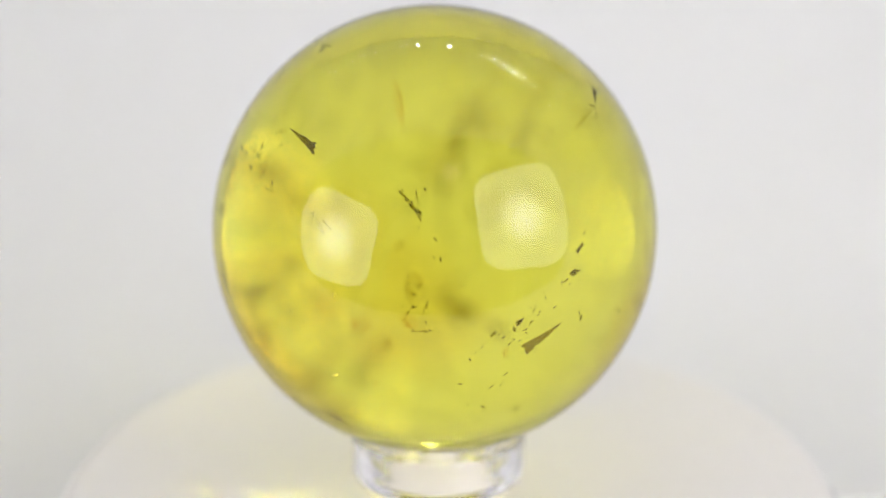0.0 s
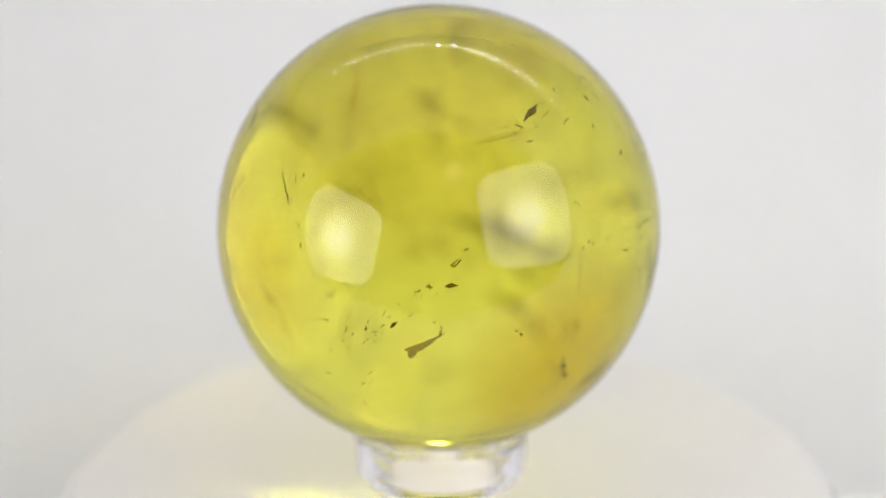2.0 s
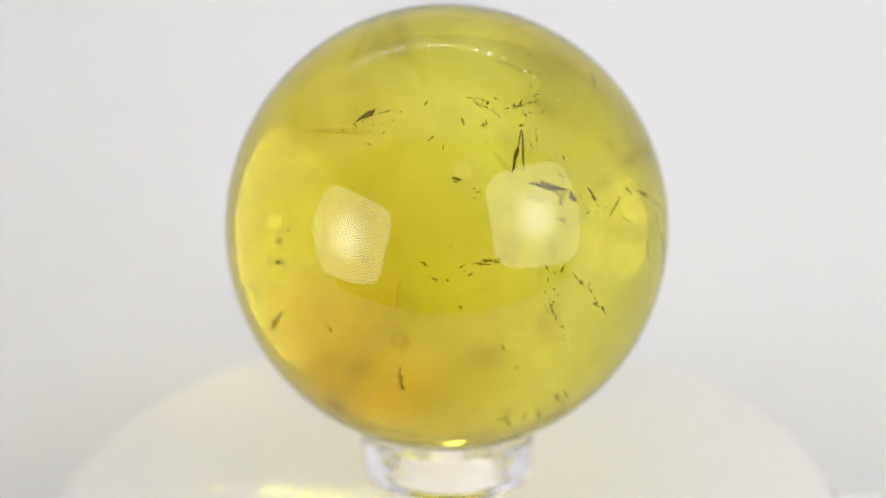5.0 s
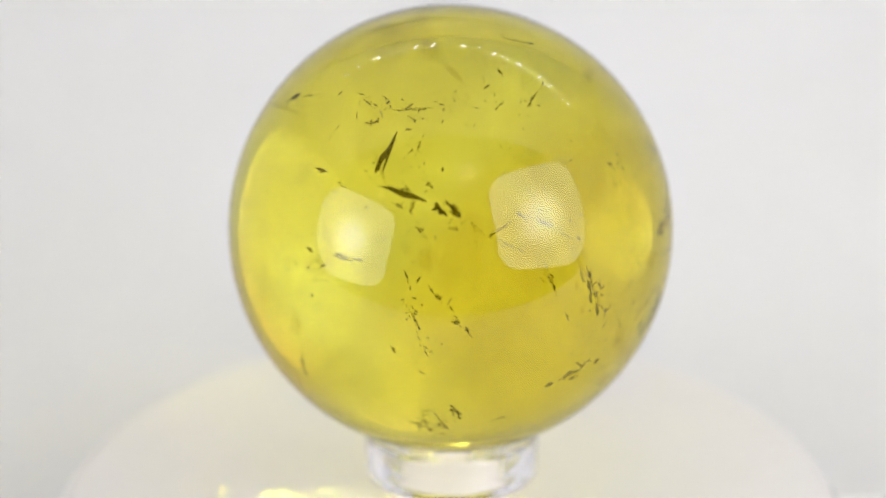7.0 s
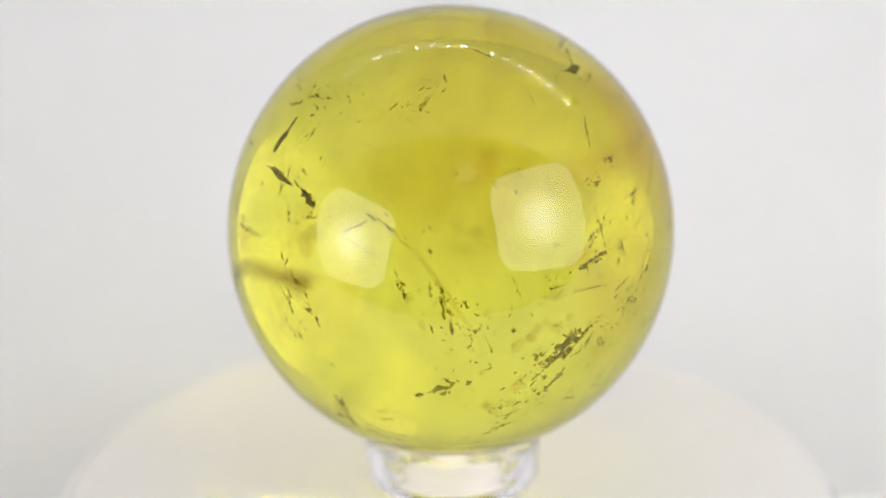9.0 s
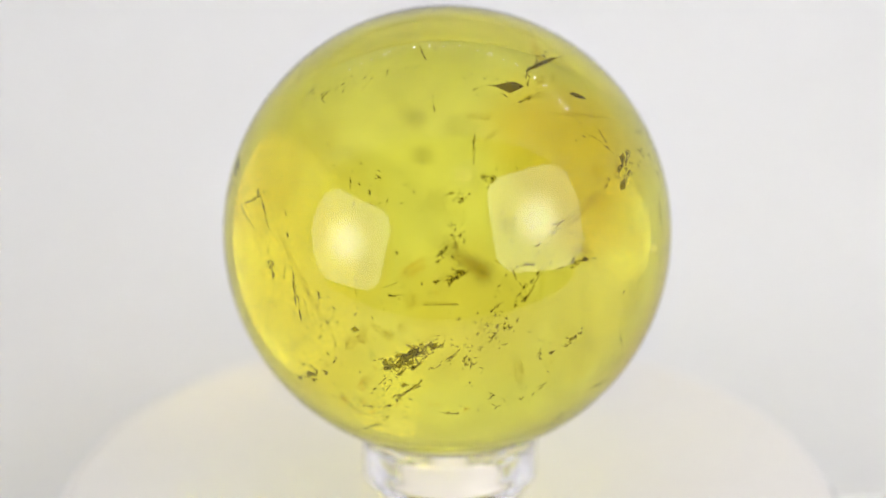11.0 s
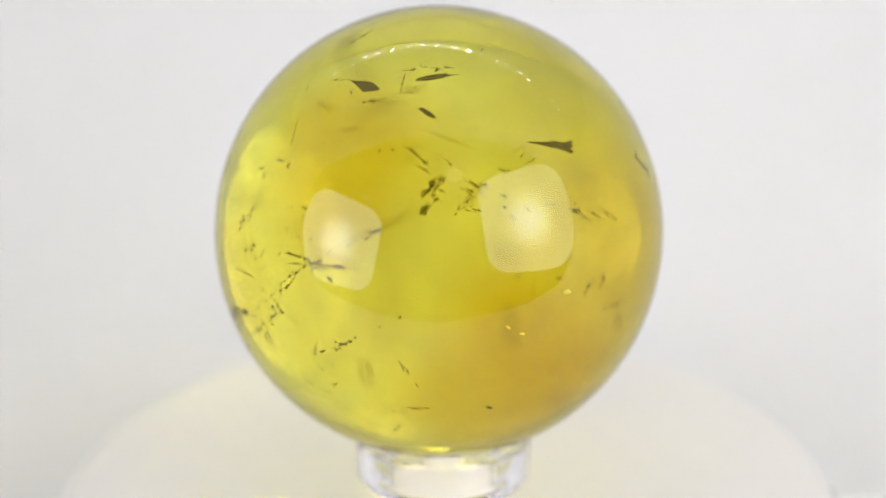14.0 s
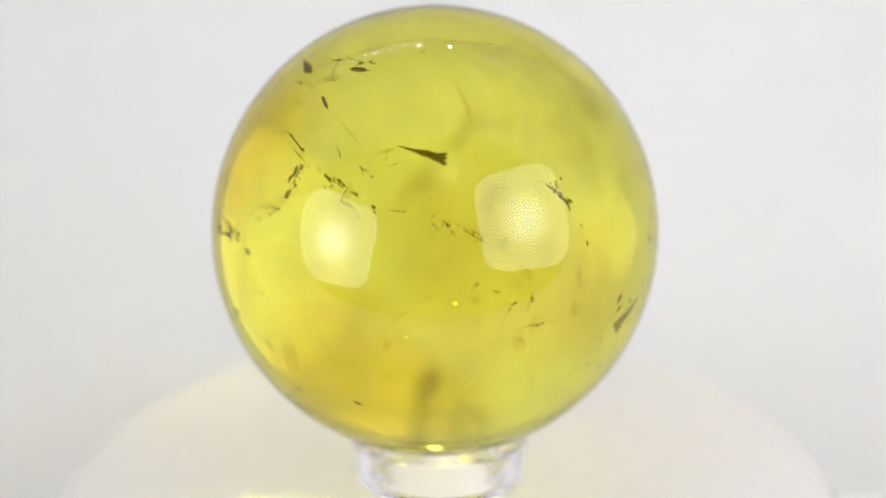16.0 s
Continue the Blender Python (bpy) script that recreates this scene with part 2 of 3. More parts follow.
def build_backdrop():
    """White sweep: flat on the table, curved up behind and at both sides, with round corners."""
    rad, wide, back = 0.27, TENT_X - 0.006, TENT_BACK - 0.01
    profile = [(rad * (1 - math.sin(radians(90 * i / 20))), rad * (1 - math.cos(radians(90 * i / 20)))) for i in range(21)] + [(0.0, TENT_TOP - 0.004)]

    def plan(inset):
        r = rad - inset + 0.01
        line = [(-wide + inset, TENT_FRONT)]
        for cx, a0 in ((-wide + inset + r, 180), (wide - inset - r, 90)):
            line += [(cx + r * math.cos(radians(a0 - 7.5 * i)), back - inset - r + r * math.sin(radians(a0 - 7.5 * i))) for i in range(13)]
        return line + [(wide - inset, TENT_FRONT)]

    bm = bmesh.new()
    sheets = []
    for gap in (0.0, 0.0015):
        rows = [[bm.verts.new((x, y, z - gap if z < 0.02 else z)) for x, y in plan(inset - (gap if z >= 0.02 else 0.0))] for inset, z in profile]
        bm.faces.new(rows[0])
        for lo, hi in zip(rows, rows[1:]):
            for i in range(len(lo) - 1):
                bm.faces.new((lo[i], lo[i + 1], hi[i + 1], hi[i]))
        sheets.append(rows)
    top, low = sheets
    rims = [([r[0] for r in top], [r[0] for r in low]), ([r[-1] for r in top], [r[-1] for r in low]), (top[-1], low[-1]), ([top[0][0], top[0][-1]], [low[0][0], low[0][-1]])]
    for a, b in rims:
        for i in range(len(a) - 1):
            bm.faces.new((a[i], a[i + 1], b[i + 1], b[i]))
    bmesh.ops.recalc_face_normals(bm, faces=bm.faces[:])
    sweep = part("backdrop", bm, PAPER, smooth=True)
    tagged(sweep, "seamless white paper sweep curving up behind the turntable", "backdrop", kind="structure")


def build_tent():
    t = empty("light_tent", pose(0, 0, 0), "white cloth photo tent open at the front", "photo tent")
    part("side_panel", slab(-TENT_X - 0.004, -TENT_X, TENT_FRONT, TENT_BACK, -0.002, TENT_TOP), CLOTH, t)
    part("side_panel", slab(TENT_X, TENT_X + 0.004, TENT_FRONT, TENT_BACK, -0.002, TENT_TOP), CLOTH, t)
    part("back_panel", slab(-TENT_X, TENT_X, TENT_BACK, TENT_BACK + 0.004, -0.002, TENT_TOP), CLOTH, t)
    part("top_panel", slab(-TENT_X - 0.004, TENT_X + 0.004, TENT_FRONT, TENT_BACK + 0.004, TENT_TOP, TENT_TOP + 0.004), CLOTH, t)


def build_led_strip():
    """Straight tape of small bright diodes under the tent's top."""
    z = CZ + 6 * R
    a, b = Vector((-4.35 * R, 2.90 * R, z)), Vector((5.9 * R, 1.10 * R, z))
    d = (b - a).normalized()
    ang = math.degrees(math.atan2(d.y, d.x))
    s = empty("led_strip", Matrix.Translation((a + b) / 2) @ pose(0, 0, 0, 0, 0, ang), "white tape with a row of bright small diodes", "light strip")
    half = (b - a).length / 2
    part("tape", slab(-half - 0.02, half + 0.02, -0.005, 0.005, 0.0, 0.0015), STRIP, s)
    for i in range(2):
        x = (-1) ** i * half * 0.8
        part("hanger", tube((x, 0, 0.001), (x, 0, TENT_TOP - z), 0.0008, 8), STRIP, s)
    n = 20
    shared = None
    for i in range(n):
        if i == n - 3:
            continue
        x = -half + 2 * half * i / (n - 1)
        if shared is None:
            shared = part("diode", slab(-0.0016, 0.0016, -0.0016, 0.0016, -0.0012, 0.0, 0.0004), LED_LIGHT, s)
            shared.location.x = x
        else:
            o = new("diode", shared.data)
            o.parent, o.location.x = s, x


def build_softbox(direction, dist, side, tall, roll, face_label):
    """Softbox on a stand: cloth front, black sides, bulb housing behind."""
    c = Vector((0, 0, CZ)) + Vector(direction).normalized() * dist
    m = look(c, (0, 0, CZ), roll)
    s = empty("softbox", m, face_label, "softbox", "softboxes")
    # the face looks along -z of the empty
    bm = bmesh.new()
    cut = 0.23 * side
    outline = []
    for sx, sy, a0 in ((1, 1, 0), (-1, 1, 90), (-1, -1, 180), (1, -1, 270)):
        for i in range(7):
            a = radians(a0 + 15 * i)
            outline.append((sx * (side / 2 - cut) + cut * math.cos(a), sy * (tall / 2 - cut) + cut * math.sin(a)))
    front = [bm.verts.new((x, y, 0.0)) for x, y in outline]
    mid = [bm.verts.new((x, y, 0.004)) for x, y in outline]
    bm.faces.new(front)
    bm.faces.new(mid)
    for i in range(len(front)):
        j = (i + 1) % len(front)
        bm.faces.new((front[i], front[j], mid[j], mid[i]))
    bmesh.ops.recalc_face_normals(bm, faces=bm.faces[:])
    part("diffuser", bm, SOFT_GLOW, s, "glowing white diffuser cloth")
    bm = bmesh.new()
    rings = []
    for k, z in ((1.0, 0.006), (1.015, 0.006), (1.015, 0.03), (0.25, 0.2), (0.24, 0.2), (1.0, 0.03)):
        rings.append([bm.verts.new((x * k, y * k, z)) for x, y in outline])
    for a, b in zip(rings, rings[1:] + rings[:1]):
        for i in range(len(a)):
            j = (i + 1) % len(a)
            bm.faces.new((a[i], a[j], b[j], b[i]))
    bmesh.ops.recalc_face_normals(bm, faces=bm.faces[:])
    part("shell", bm, BLACK, s, "black nylon shell")
    part("lamp_head", tube((0, 0, 0.19), (0, 0, 0.30), 0.05, 24), BLACK, s)
    # stand, upright in the room
    inv = m.inverted()
    top = m @ Vector((0, 0, 0.25))
    foot = Vector((top.x, top.y, -0.75))
    part("stand_pole", tube(inv @ top, inv @ (foot + Vector((0, 0, 0.02))), 0.011), BLACK, s)
    for i in range(3):
        a = radians(120 * i + 20)
        part("stand_leg", tube(inv @ (foot + Vector((0, 0, 0.25))), inv @ (foot + Vector((0.22 * math.cos(a), 0.22 * math.sin(a), 0.01))), 0.009), BLACK, s)


def build_room_lamps():
    """Round warm lamps of the room, behind and above the camera."""
    for way, dist, r, label in (((0.128, -0.739, 0.661), 1.27, 0.085, "round warm ceiling lamp"), ((-0.707, -0.325, 0.628), 1.12, 0.036, "small round warm wall lamp"),
                                ((-0.551, -0.696, 0.46), 1.15, 0.030, "small round warm wall lamp")):
        c = Vector((0, 0, CZ)) + Vector(way).normalized() * dist
        t = empty("room_lamp", Matrix.Translation(c), label + " with a glowing globe", "lamp", "room lamps")
        bm = bmesh.new()
        bmesh.ops.create_uvsphere(bm, u_segments=32, v_segments=20, radius=r)
        part("globe", bm, LAMP_GLOW, t, "glowing warm glass globe", smooth=True)
        # holder to the nearest wall or the ceiling
        end = Vector((0, 0, 0.97 - c.z)) if r > 0.05 else Vector((-0.84 - c.x, 0, 0))
        part("holder", tube(end.normalized() * r * 0.97, end, 0.35 * r, 20), PLASTIC, t)


# ---- turntable, ring and ball ----------------------------------------------------
def build_turntable():
    t = empty("turntable", pose(0.015 * R, 0, 0), "white round motorised display turntable on the paper sweep", "turntable")
    base = lathe([(0, 0.0015), (0.060, 0.0015), (0.062, 0.003), (0.0625, 0.018), (0.0610, 0.0200), (0, 0.0200)])
    part("base", base, PLASTIC, t, smooth=True)
    rp = 1.821 * R
    prof = [(0, BASE - 0.009), (rp - 0.004, BASE - 0.009), (rp - 0.0015, BASE - 0.0085), (rp - 0.0002, BASE - 0.0065), (rp, BASE - 0.004),
            (rp - 0.0003, BASE - 0.0015), (rp - 0.0012, BASE - 0.0003), (rp - 0.003, BASE), (0, BASE)]
    platter = part("platter", lathe(prof, 160), PLATTER, t, "matt white turning platter", smooth=True)
    part("axle", lathe([(0, 0.020), (0.012, 0.020), (0.012, BASE - 0.009), (0, BASE - 0.009)], 32), PLASTIC, t)
    plug = part("power_plug", tube((1.45 * R, 0, 0.0189), (3.4 * R, 0.0, 0.0183), 0.0060, 40), PLASTIC, t, "white round power plug")
    # two thin grey rings stand in for the dark shadow gap here
    for x in (1.842, 1.872):
        ring_bm = tube((x * R, 0, 0.0189), (x * R + 0.0003, 0, 0.0189), 0.00615, 40)
        part("gap_shade", ring_bm, GAP_GREY, plug, "grey ring drawn for the shadow gap beside the platter")
    return platter


def build_ring():
    ro, ri, top, z0 = 0.412 * R, 0.249 * R, 1.195 * R - 0.9682 * 1.010 * R, 0.00015
    r = empty("ring_stand", pose(0, 0, BASE), "clear acrylic ring that holds the ball", "display stand")
    b = 0.02 * R
    prof = [(ri, z0 + b), (ri + b, z0), (ro - b, z0), (ro - 0.3 * b, z0 + 0.3 * b), (ro, z0 + b),
            (ro, top - b), (ro - 0.3 * b, top - 0.3 * b), (ro - b, top), (ri + 0.4 * b, top), (ri, top - 0.3 * b)]
    clear = part("ring", lathe(prof, 128, closed=True), ACRYLIC, r)
    clear.visible_shadow = False
    return r


def spot(az, el, rad):
    a, e = radians(az), radians(el)
    return Vector((math.cos(a) * math.cos(e), math.sin(a) * math.cos(e), math.sin(e))) * rad * R


def build_ball():
    b = empty("crystal_ball", pose(0, 0, CZ - 0.005 * R), "polished lemon quartz ball with dark inclusions on a clear ring", "crystal ball")
    bm = bmesh.new()
    bmesh.ops.create_uvsphere(bm, u_segments=320, v_segments=200, radius=R)
    for v in bm.verts:
        v.co.z *= 1.010
    clear = part("sphere", bm, QUARTZ, b, "transparent lemon-yellow quartz", smooth=True)
    clear.visible_shadow = False
    return b



# ---- all of it -------------------------------------------------------------------
build_room()
build_table()
build_backdrop()
build_tent()
build_led_strip()
build_softbox((-0.742, -0.66, 0.115), 0.60, 0.43, 0.40, -8, "black softbox with a glowing white front beside the camera")
build_softbox((0.67, -0.68, 0.275), 0.54, 0.45, 0.43, -3, "black softbox with a glowing white front beside the camera")
build_room_lamps()
platter = build_turntable()
ring = build_ring()
ball = build_ball()


def flake_mesh(name, seed, shards, jag, mat):
    """Thin broken flake, unit half-length along x: one or more jagged lens-shaped shards."""
    rng = random.Random(seed)
    bm = bmesh.new()
    spans = [(-1.0, 1.0)]
    if shards > 1:
        cuts = sorted([-1.0, 1.0] + [rng.uniform(-0.7, 0.7) for _ in range(shards - 1)])
        spans = list(zip(cuts, cuts[1:]))
    for lo, hi in spans:
        mid, half = (lo + hi) / 2, (hi - lo) / 2
        tall = rng.uniform(0.45, 1.0) if shards > 1 else 1.0
        off, n = (rng.uniform(-0.5, 0.5) if shards > 1 else 0.0), rng.choice((9, 11, 15))
        lean, skew = rng.uniform(-0.35, 0.35), rng.uniform(-0.8, 0.8)
        if shards > 4:
            mid, half = rng.gauss(0, 0.42), rng.choice((0.06, 0.09, 0.13, 0.2, 0.34))
            tall, off, lean, n = rng.uniform(0.10, 0.34), rng.gauss(0, 0.32) * (1.1 - min(1.0, abs(mid))), rng.uniform(-0.3, 0.1), 9
        rim = []
        for i in range(n):
            a = 2 * math.pi * (i + 0.5 * rng.random()) / n
            c, s = math.cos(a), math.sin(a)
            k = 1.0 - jag * rng.random()
            if rng.random() < 0.2:
                k *= 0.45
            y = s * k * tall * (1.0 - 0.45 * abs(c) ** 3) + off + lean * c * 0.6 + jag * 0.25 * (rng.random() - 0.5)
            y *= 1.0 + skew * c
            rim.append(bm.verts.new((mid + half * c * (0.7 + 0.3 * k), y, 0.5 * (rng.random() - 0.5))))
        up, down = bm.verts.new((mid, off, 0.6)), bm.verts.new((mid, off, -0.6))
        for i in range(n):
            j = (i + 1) % n
            bm.faces.new((rim[i], rim[j], up))
            bm.faces.new((rim[j], rim[i], down))
    me = bpy.data.meshes.new(name)
    bm.to_mesh(me)
    bm.free()
    me.materials.append(mat)
    return me


def blade_mesh(seed, mat):
    """Solid dark wedge: broad ragged head, long thin tip along +x."""
    rng = random.Random(seed)
    bm = bmesh.new()
    upper = [(-1.0 + 2.0 * i / 12, 0.9 * (1 - i / 12) ** 1.2 * rng.uniform(0.7, 1.0)) for i in range(13)]
    lower = [(1.0 - 2.0 * i / 12, -0.9 * (i / 12) ** 0.8 * rng.uniform(0.55, 1.0)) for i in range(1, 12)]
    head = [(-1.0 + 0.22 * rng.random() * (i % 2), -0.8 + 0.32 * i) for i in range(5)]
    rim = [(x, y) for x, y in upper + lower + head]
    front, back = [[bm.verts.new((x, y, z)) for x, y in rim] for z in (0.4, -0.4)]
    up, low = bm.verts.new((-0.4, 0, 0.6)), bm.verts.new((-0.4, 0, -0.6))
    for i in range(len(rim)):
        j = (i + 1) % len(rim)
        bm.faces.new((front[i], front[j], up))
        bm.faces.new((back[j], back[i], low))
        bm.faces.new((front[j], front[i], back[i], back[j]))
    me = bpy.data.meshes.new("inclusion")
    bm.to_mesh(me)
    bm.free()
    me.materials.append(mat)
    return me


FLAKES = {"inclusion": [flake_mesh("inclusion", 10 + i, (1, 1, 2, 2, 3)[i % 5], 0.7, FLECK) for i in range(20)],
          "brown_wisp": [flake_mesh("brown_wisp", 40 + i, 1, 0.3, SMOKE) for i in range(8)],
          "amber_wisp": [flake_mesh("amber_wisp", 140 + i, 1, 0.3, RUST) for i in range(6)],
          "film": [flake_mesh("film", 160 + i, 1, 0.3, SHEEN) for i in range(4)],
          "fracture": [flake_mesh("fracture", 60 + i, 1, 0.6, GLINT) for i in range(4)]}
FLAKES["plate"] = [flake_mesh("inclusion", 120 + i, 1, 0.7, PLATE) for i in range(10)]
FLAKES["broken"] = [flake_mesh("inclusion", 80 + i, 13, 0.7, FLECK) for i in range(12)]
FLAKES["blade"], FLAKES["wedge"] = [blade_mesh(3, BLADE)], [blade_mesh(8, PLATE)]
RNG = random.Random(5)


def inside(name, az, el, rad, length, width, roll, turn, thick, kind=""):
    """One flake inside the ball: place by angles, size in mm; its face looks out at az + turn, its length leans by roll."""
    p = spot(az, el, rad)
    a, e = radians(az + turn), radians(10)
    z = Vector((math.cos(a) * math.cos(e), math.sin(a) * math.cos(e), math.sin(e)))
    east = Vector((-math.sin(a), math.cos(a), 0))
    x = east * math.cos(radians(roll)) + z.cross(east) * math.sin(radians(roll))
    y = z.cross(x)
    facing = Matrix((x, y, z)).transposed().to_4x4() @ pose(0, 0, 0, RNG.uniform(-20, 20), RNG.uniform(-10, 10), 0)
    ob = new(name, RNG.choice(FLAKES[kind or name]))
    ob.parent = ball
    ob.matrix_basis = Matrix.Translation(p) @ facing @ Matrix.Diagonal((length / 2000, width / 2000, thick / 1000, 1))
    return ob


DUST = []        # spots round which fine specks lie


def fleck(az, el, rad, length, width, roll, turn):
    inside("inclusion", az, el, rad, length * (1.3 if length > 1.9 else 0.95), width * (1.9 if length > 1.9 else 1.1), roll, turn, 0.1, "broken" if length > 1.9 else "")
    DUST.append((az, el, rad, length, roll))


def plate(az, el, rad, length, width, roll, turn):
    inside("inclusion", az, el, rad, length * 1.2, width * 1.4, roll, turn, 0.12, "plate")
    DUST.append((az, el, rad, length, roll))


def wedge(az, el, rad, length, width, roll, turn):
    inside("inclusion", az, el, rad, length * 1.1, width * 1.2, roll, turn, 0.15, "wedge")


def wisp(az, el, rad, length, width, roll, turn):
    inside("brown_wisp", az, el, rad, length * 1.3, width * 2.4, roll, turn, 0.15)


def rust(az, el, rad, length, width, roll, turn):
    inside("amber_wisp", az, el, rad, length * 1.5, width * 2.2, roll, turn, 0.15)


def sheen(az, el, rad, length, width, roll, turn):
    inside("film", az, el, rad, length * 1.5, width * 2.2, roll, turn, 0.1)


def glint(az, el, rad, length, width, roll, turn):
    inside("fracture", az, el, rad, length, width, roll, turn, 0.05)


def build_specks():
    """Fine dark specks strewn round the larger inclusions, too many to count."""
    rng = random.Random(21)
    bm = bmesh.new()
    for az, el, rad, length, roll in DUST:
        count = rng.choice((0, 1, 2, 4, 6, 10))
        if 35 < az < 165:
            count = 2 * count + 3
        for i in range(count):
            u, w = rng.gauss(0, 1) * (3.0 + 2.2 * length), rng.gauss(0, 1) * 2.2
            c, s = math.cos(radians(roll)), math.sin(radians(roll))
            p = spot(az + (u * c - w * s) / max(0.4, math.cos(radians(el))), el + u * s + w * c, rad + rng.gauss(0, 0.02))
            if p.length > 0.95 * R:
                continue
            z = p.normalized()
            x = Vector((-z.y, z.x, 0)).normalized()
            x.rotate(Matrix.Rotation(radians(roll + rng.gauss(0, 38)), 3, z))
            y = z.cross(x)
            k = abs(rng.gauss(0, 1)) * 0.00011 + 0.00005
            x, y, z = x * k * rng.uniform(0.9, 2.6), y * k * rng.uniform(0.35, 0.9), z * k * 0.25
            rim = []
            for n in range(7):
                g = 2 * math.pi * n / 7
                h = rng.uniform(0.45, 1.0)
                rim.append(bm.verts.new(p + x * math.cos(g) * h + y * math.sin(g) * h))
            top, low = bm.verts.new(p + z), bm.verts.new(p - z)
            for n in range(7):
                bm.faces.new((rim[n], rim[(n + 1) % 7], top))
                bm.faces.new((rim[(n + 1) % 7], rim[n], low))
    tagged(part("speck_veil", bm, SPECK, ball), "fine dark specks", kind="stuff")


fleck(2.6, 4.9, 0.678, 1.7, 0.8, 136, 37)
fleck(3.2, 11.7, 0.840, 0.7, 0.5, 6, 35)
fleck(3.8, 40.9, 0.748, 1.9, 0.6, 51, -51)
fleck(5.8, 2.7, 0.840, 1.9, 0.8, 157, -21)
fleck(8.3, 36.2, 0.840, 1.2, 0.5, 96, -50)
fleck(12.0, 26.7, 0.895, 1.4, 0.7, 24, -25)
fleck(12.6, -3.8, 0.875, 1.3, 0.6, 156, -25)
fleck(13.6, 3.3, 0.636, 2.1, 0.5, 36, -28)
fleck(14.8, 43.4, 0.840, 1.6, 0.8, 131, -56)
fleck(15.1, 3.9, 0.840, 1.6, 0.5, 5, 26)
fleck(17.0, 47.1, 0.943, 1.9, 0.4, 163, 25)
fleck(17.3, 24.8, 0.840, 1.4, 0.5, 146, 25)
fleck(19.8, 6.0, 0.769, 4.5, 0.6, 174, 23)
fleck(20.8, 7.0, 0.847, 3.7, 0.7, 1, -31)
fleck(20.8, 45.6, 0.917, 2.7, 0.6, 150, 23)
fleck(22.3, 42.0, 0.840, 2.7, 1.0, 173, 50)
fleck(24.0, 49.1, 0.840, 3.1, 0.4, 173, -36)
glint(26.0, 43.2, 0.900, 2.2, 0.9, 149, -36)
fleck(26.0, 20.1, 0.840, 0.9, 0.6, 5, 33)
wisp(27.5, 30.7, 0.800, 9.3, 0.6, 131, -38)
fleck(28.8, -25.7, 0.639, 1.6, 0.7, 129, 17)
fleck(31.1, -65.2, 0.581, 1.9, 0.6, 2, 20)
plate(31.5, 33.5, 0.900, 6.9, 0.6, 64, 42)
fleck(33.1, -51.8, 0.739, 2.0, 1.0, 2, 13)
fleck(34.2, 45.6, 0.875, 4.9, 0.7, 5, 12)
fleck(34.4, 24.5, 0.877, 4.8, 1.0, 167, 12)
fleck(35.1, 21.1, 0.822, 3.5, 0.5, 174, -42)
fleck(37.2, 42.9, 0.861, 2.1, 0.7, 137, 40)
fleck(37.4, 46.9, 0.840, 2.1, 0.5, 14, -46)
fleck(37.5, 24.6, 0.846, 3.5, 1.4, 151, -43)
fleck(37.6, -53.5, 0.740, 3.7, 1.0, 105, 25)
fleck(39.1, -8.9, 0.767, 2.3, 0.8, 99, 8)
fleck(39.4, 20.6, 0.911, 2.3, 1.2, 59, -41)
fleck(39.4, 37.6, 0.829, 2.7, 0.5, 58, 39)
fleck(40.5, 22.9, 0.820, 2.5, 0.7, 151, 7)
fleck(40.5, -11.7, 0.780, 4.1, 0.6, 120, 22)
fleck(40.7, -12.1, 0.840, 1.8, 0.5, 118, 7)
fleck(41.4, 15.0, 0.840, 2.9, 0.8, 152, -44)
wisp(41.9, 7.1, 0.700, 4.7, 1.7, 103, 38)
fleck(42.6, -17.5, 0.840, 1.5, 0.4, 117, 5)
fleck(43.3, 26.4, 0.840, 2.2, 0.6, 134, 21)
fleck(45.5, -45.6, 0.796, 5.2, 0.8, 120, 32)
plate(46.3, 20.5, 0.821, 3.1, 1.8, 139, 33)
fleck(49.5, 16.0, 0.840, 1.8, 0.7, 176, 31)
fleck(50.3, -39.7, 0.825, 3.5, 1.0, 116, -1)
wisp(51.1, 63.6, 0.750, 8.1, 0.6, 166, -60)
fleck(59.6, -46.5, 0.920, 1.6, 1.0, 150, -8)
fleck(64.2, 11.1, 0.840, 5.2, 0.4, 149, 20)
fleck(66.5, -42.7, 0.840, 1.9, 0.7, 36, 17)
fleck(67.1, 47.6, 0.840, 2.9, 0.5, 51, -15)
fleck(67.7, 17.8, 0.840, 2.6, 1.0, 150, 1)
fleck(69.1, -50.6, 0.850, 1.4, 0.6, 113, -0)
fleck(71.2, 61.2, 0.681, 1.8, 0.4, 45, -20)
fleck(73.5, 0.9, 0.796, 1.2, 0.4, 119, -4)
fleck(74.2, 15.1, 0.872, 7.5, 0.6, 151, -20)
fleck(76.3, -0.2, 0.802, 4.3, 1.2, 110, 10)
fleck(79.2, 47.1, 0.882, 2.7, 0.6, 57, -25)
fleck(83.4, -11.9, 0.750, 1.8, 0.6, 119, -12)
fleck(83.7, 0.9, 0.851, 2.5, 0.6, 101, -27)
fleck(83.8, 10.3, 0.840, 0.9, 0.7, 175, -27)
fleck(85.2, 65.2, 0.700, 1.9, 0.6, 118, -32)
fleck(86.3, 1.9, 0.840, 2.0, 0.4, 119, 2)
wisp(86.6, 0.8, 0.800, 21.8, 0.7, 119, 39)
fleck(87.8, -22.2, 0.918, 1.5, 0.6, 35, -27)
fleck(90.5, -7.8, 0.840, 2.8, 0.5, 119, -1)
fleck(92.5, -4.3, 0.786, 2.0, 1.0, 129, -3)
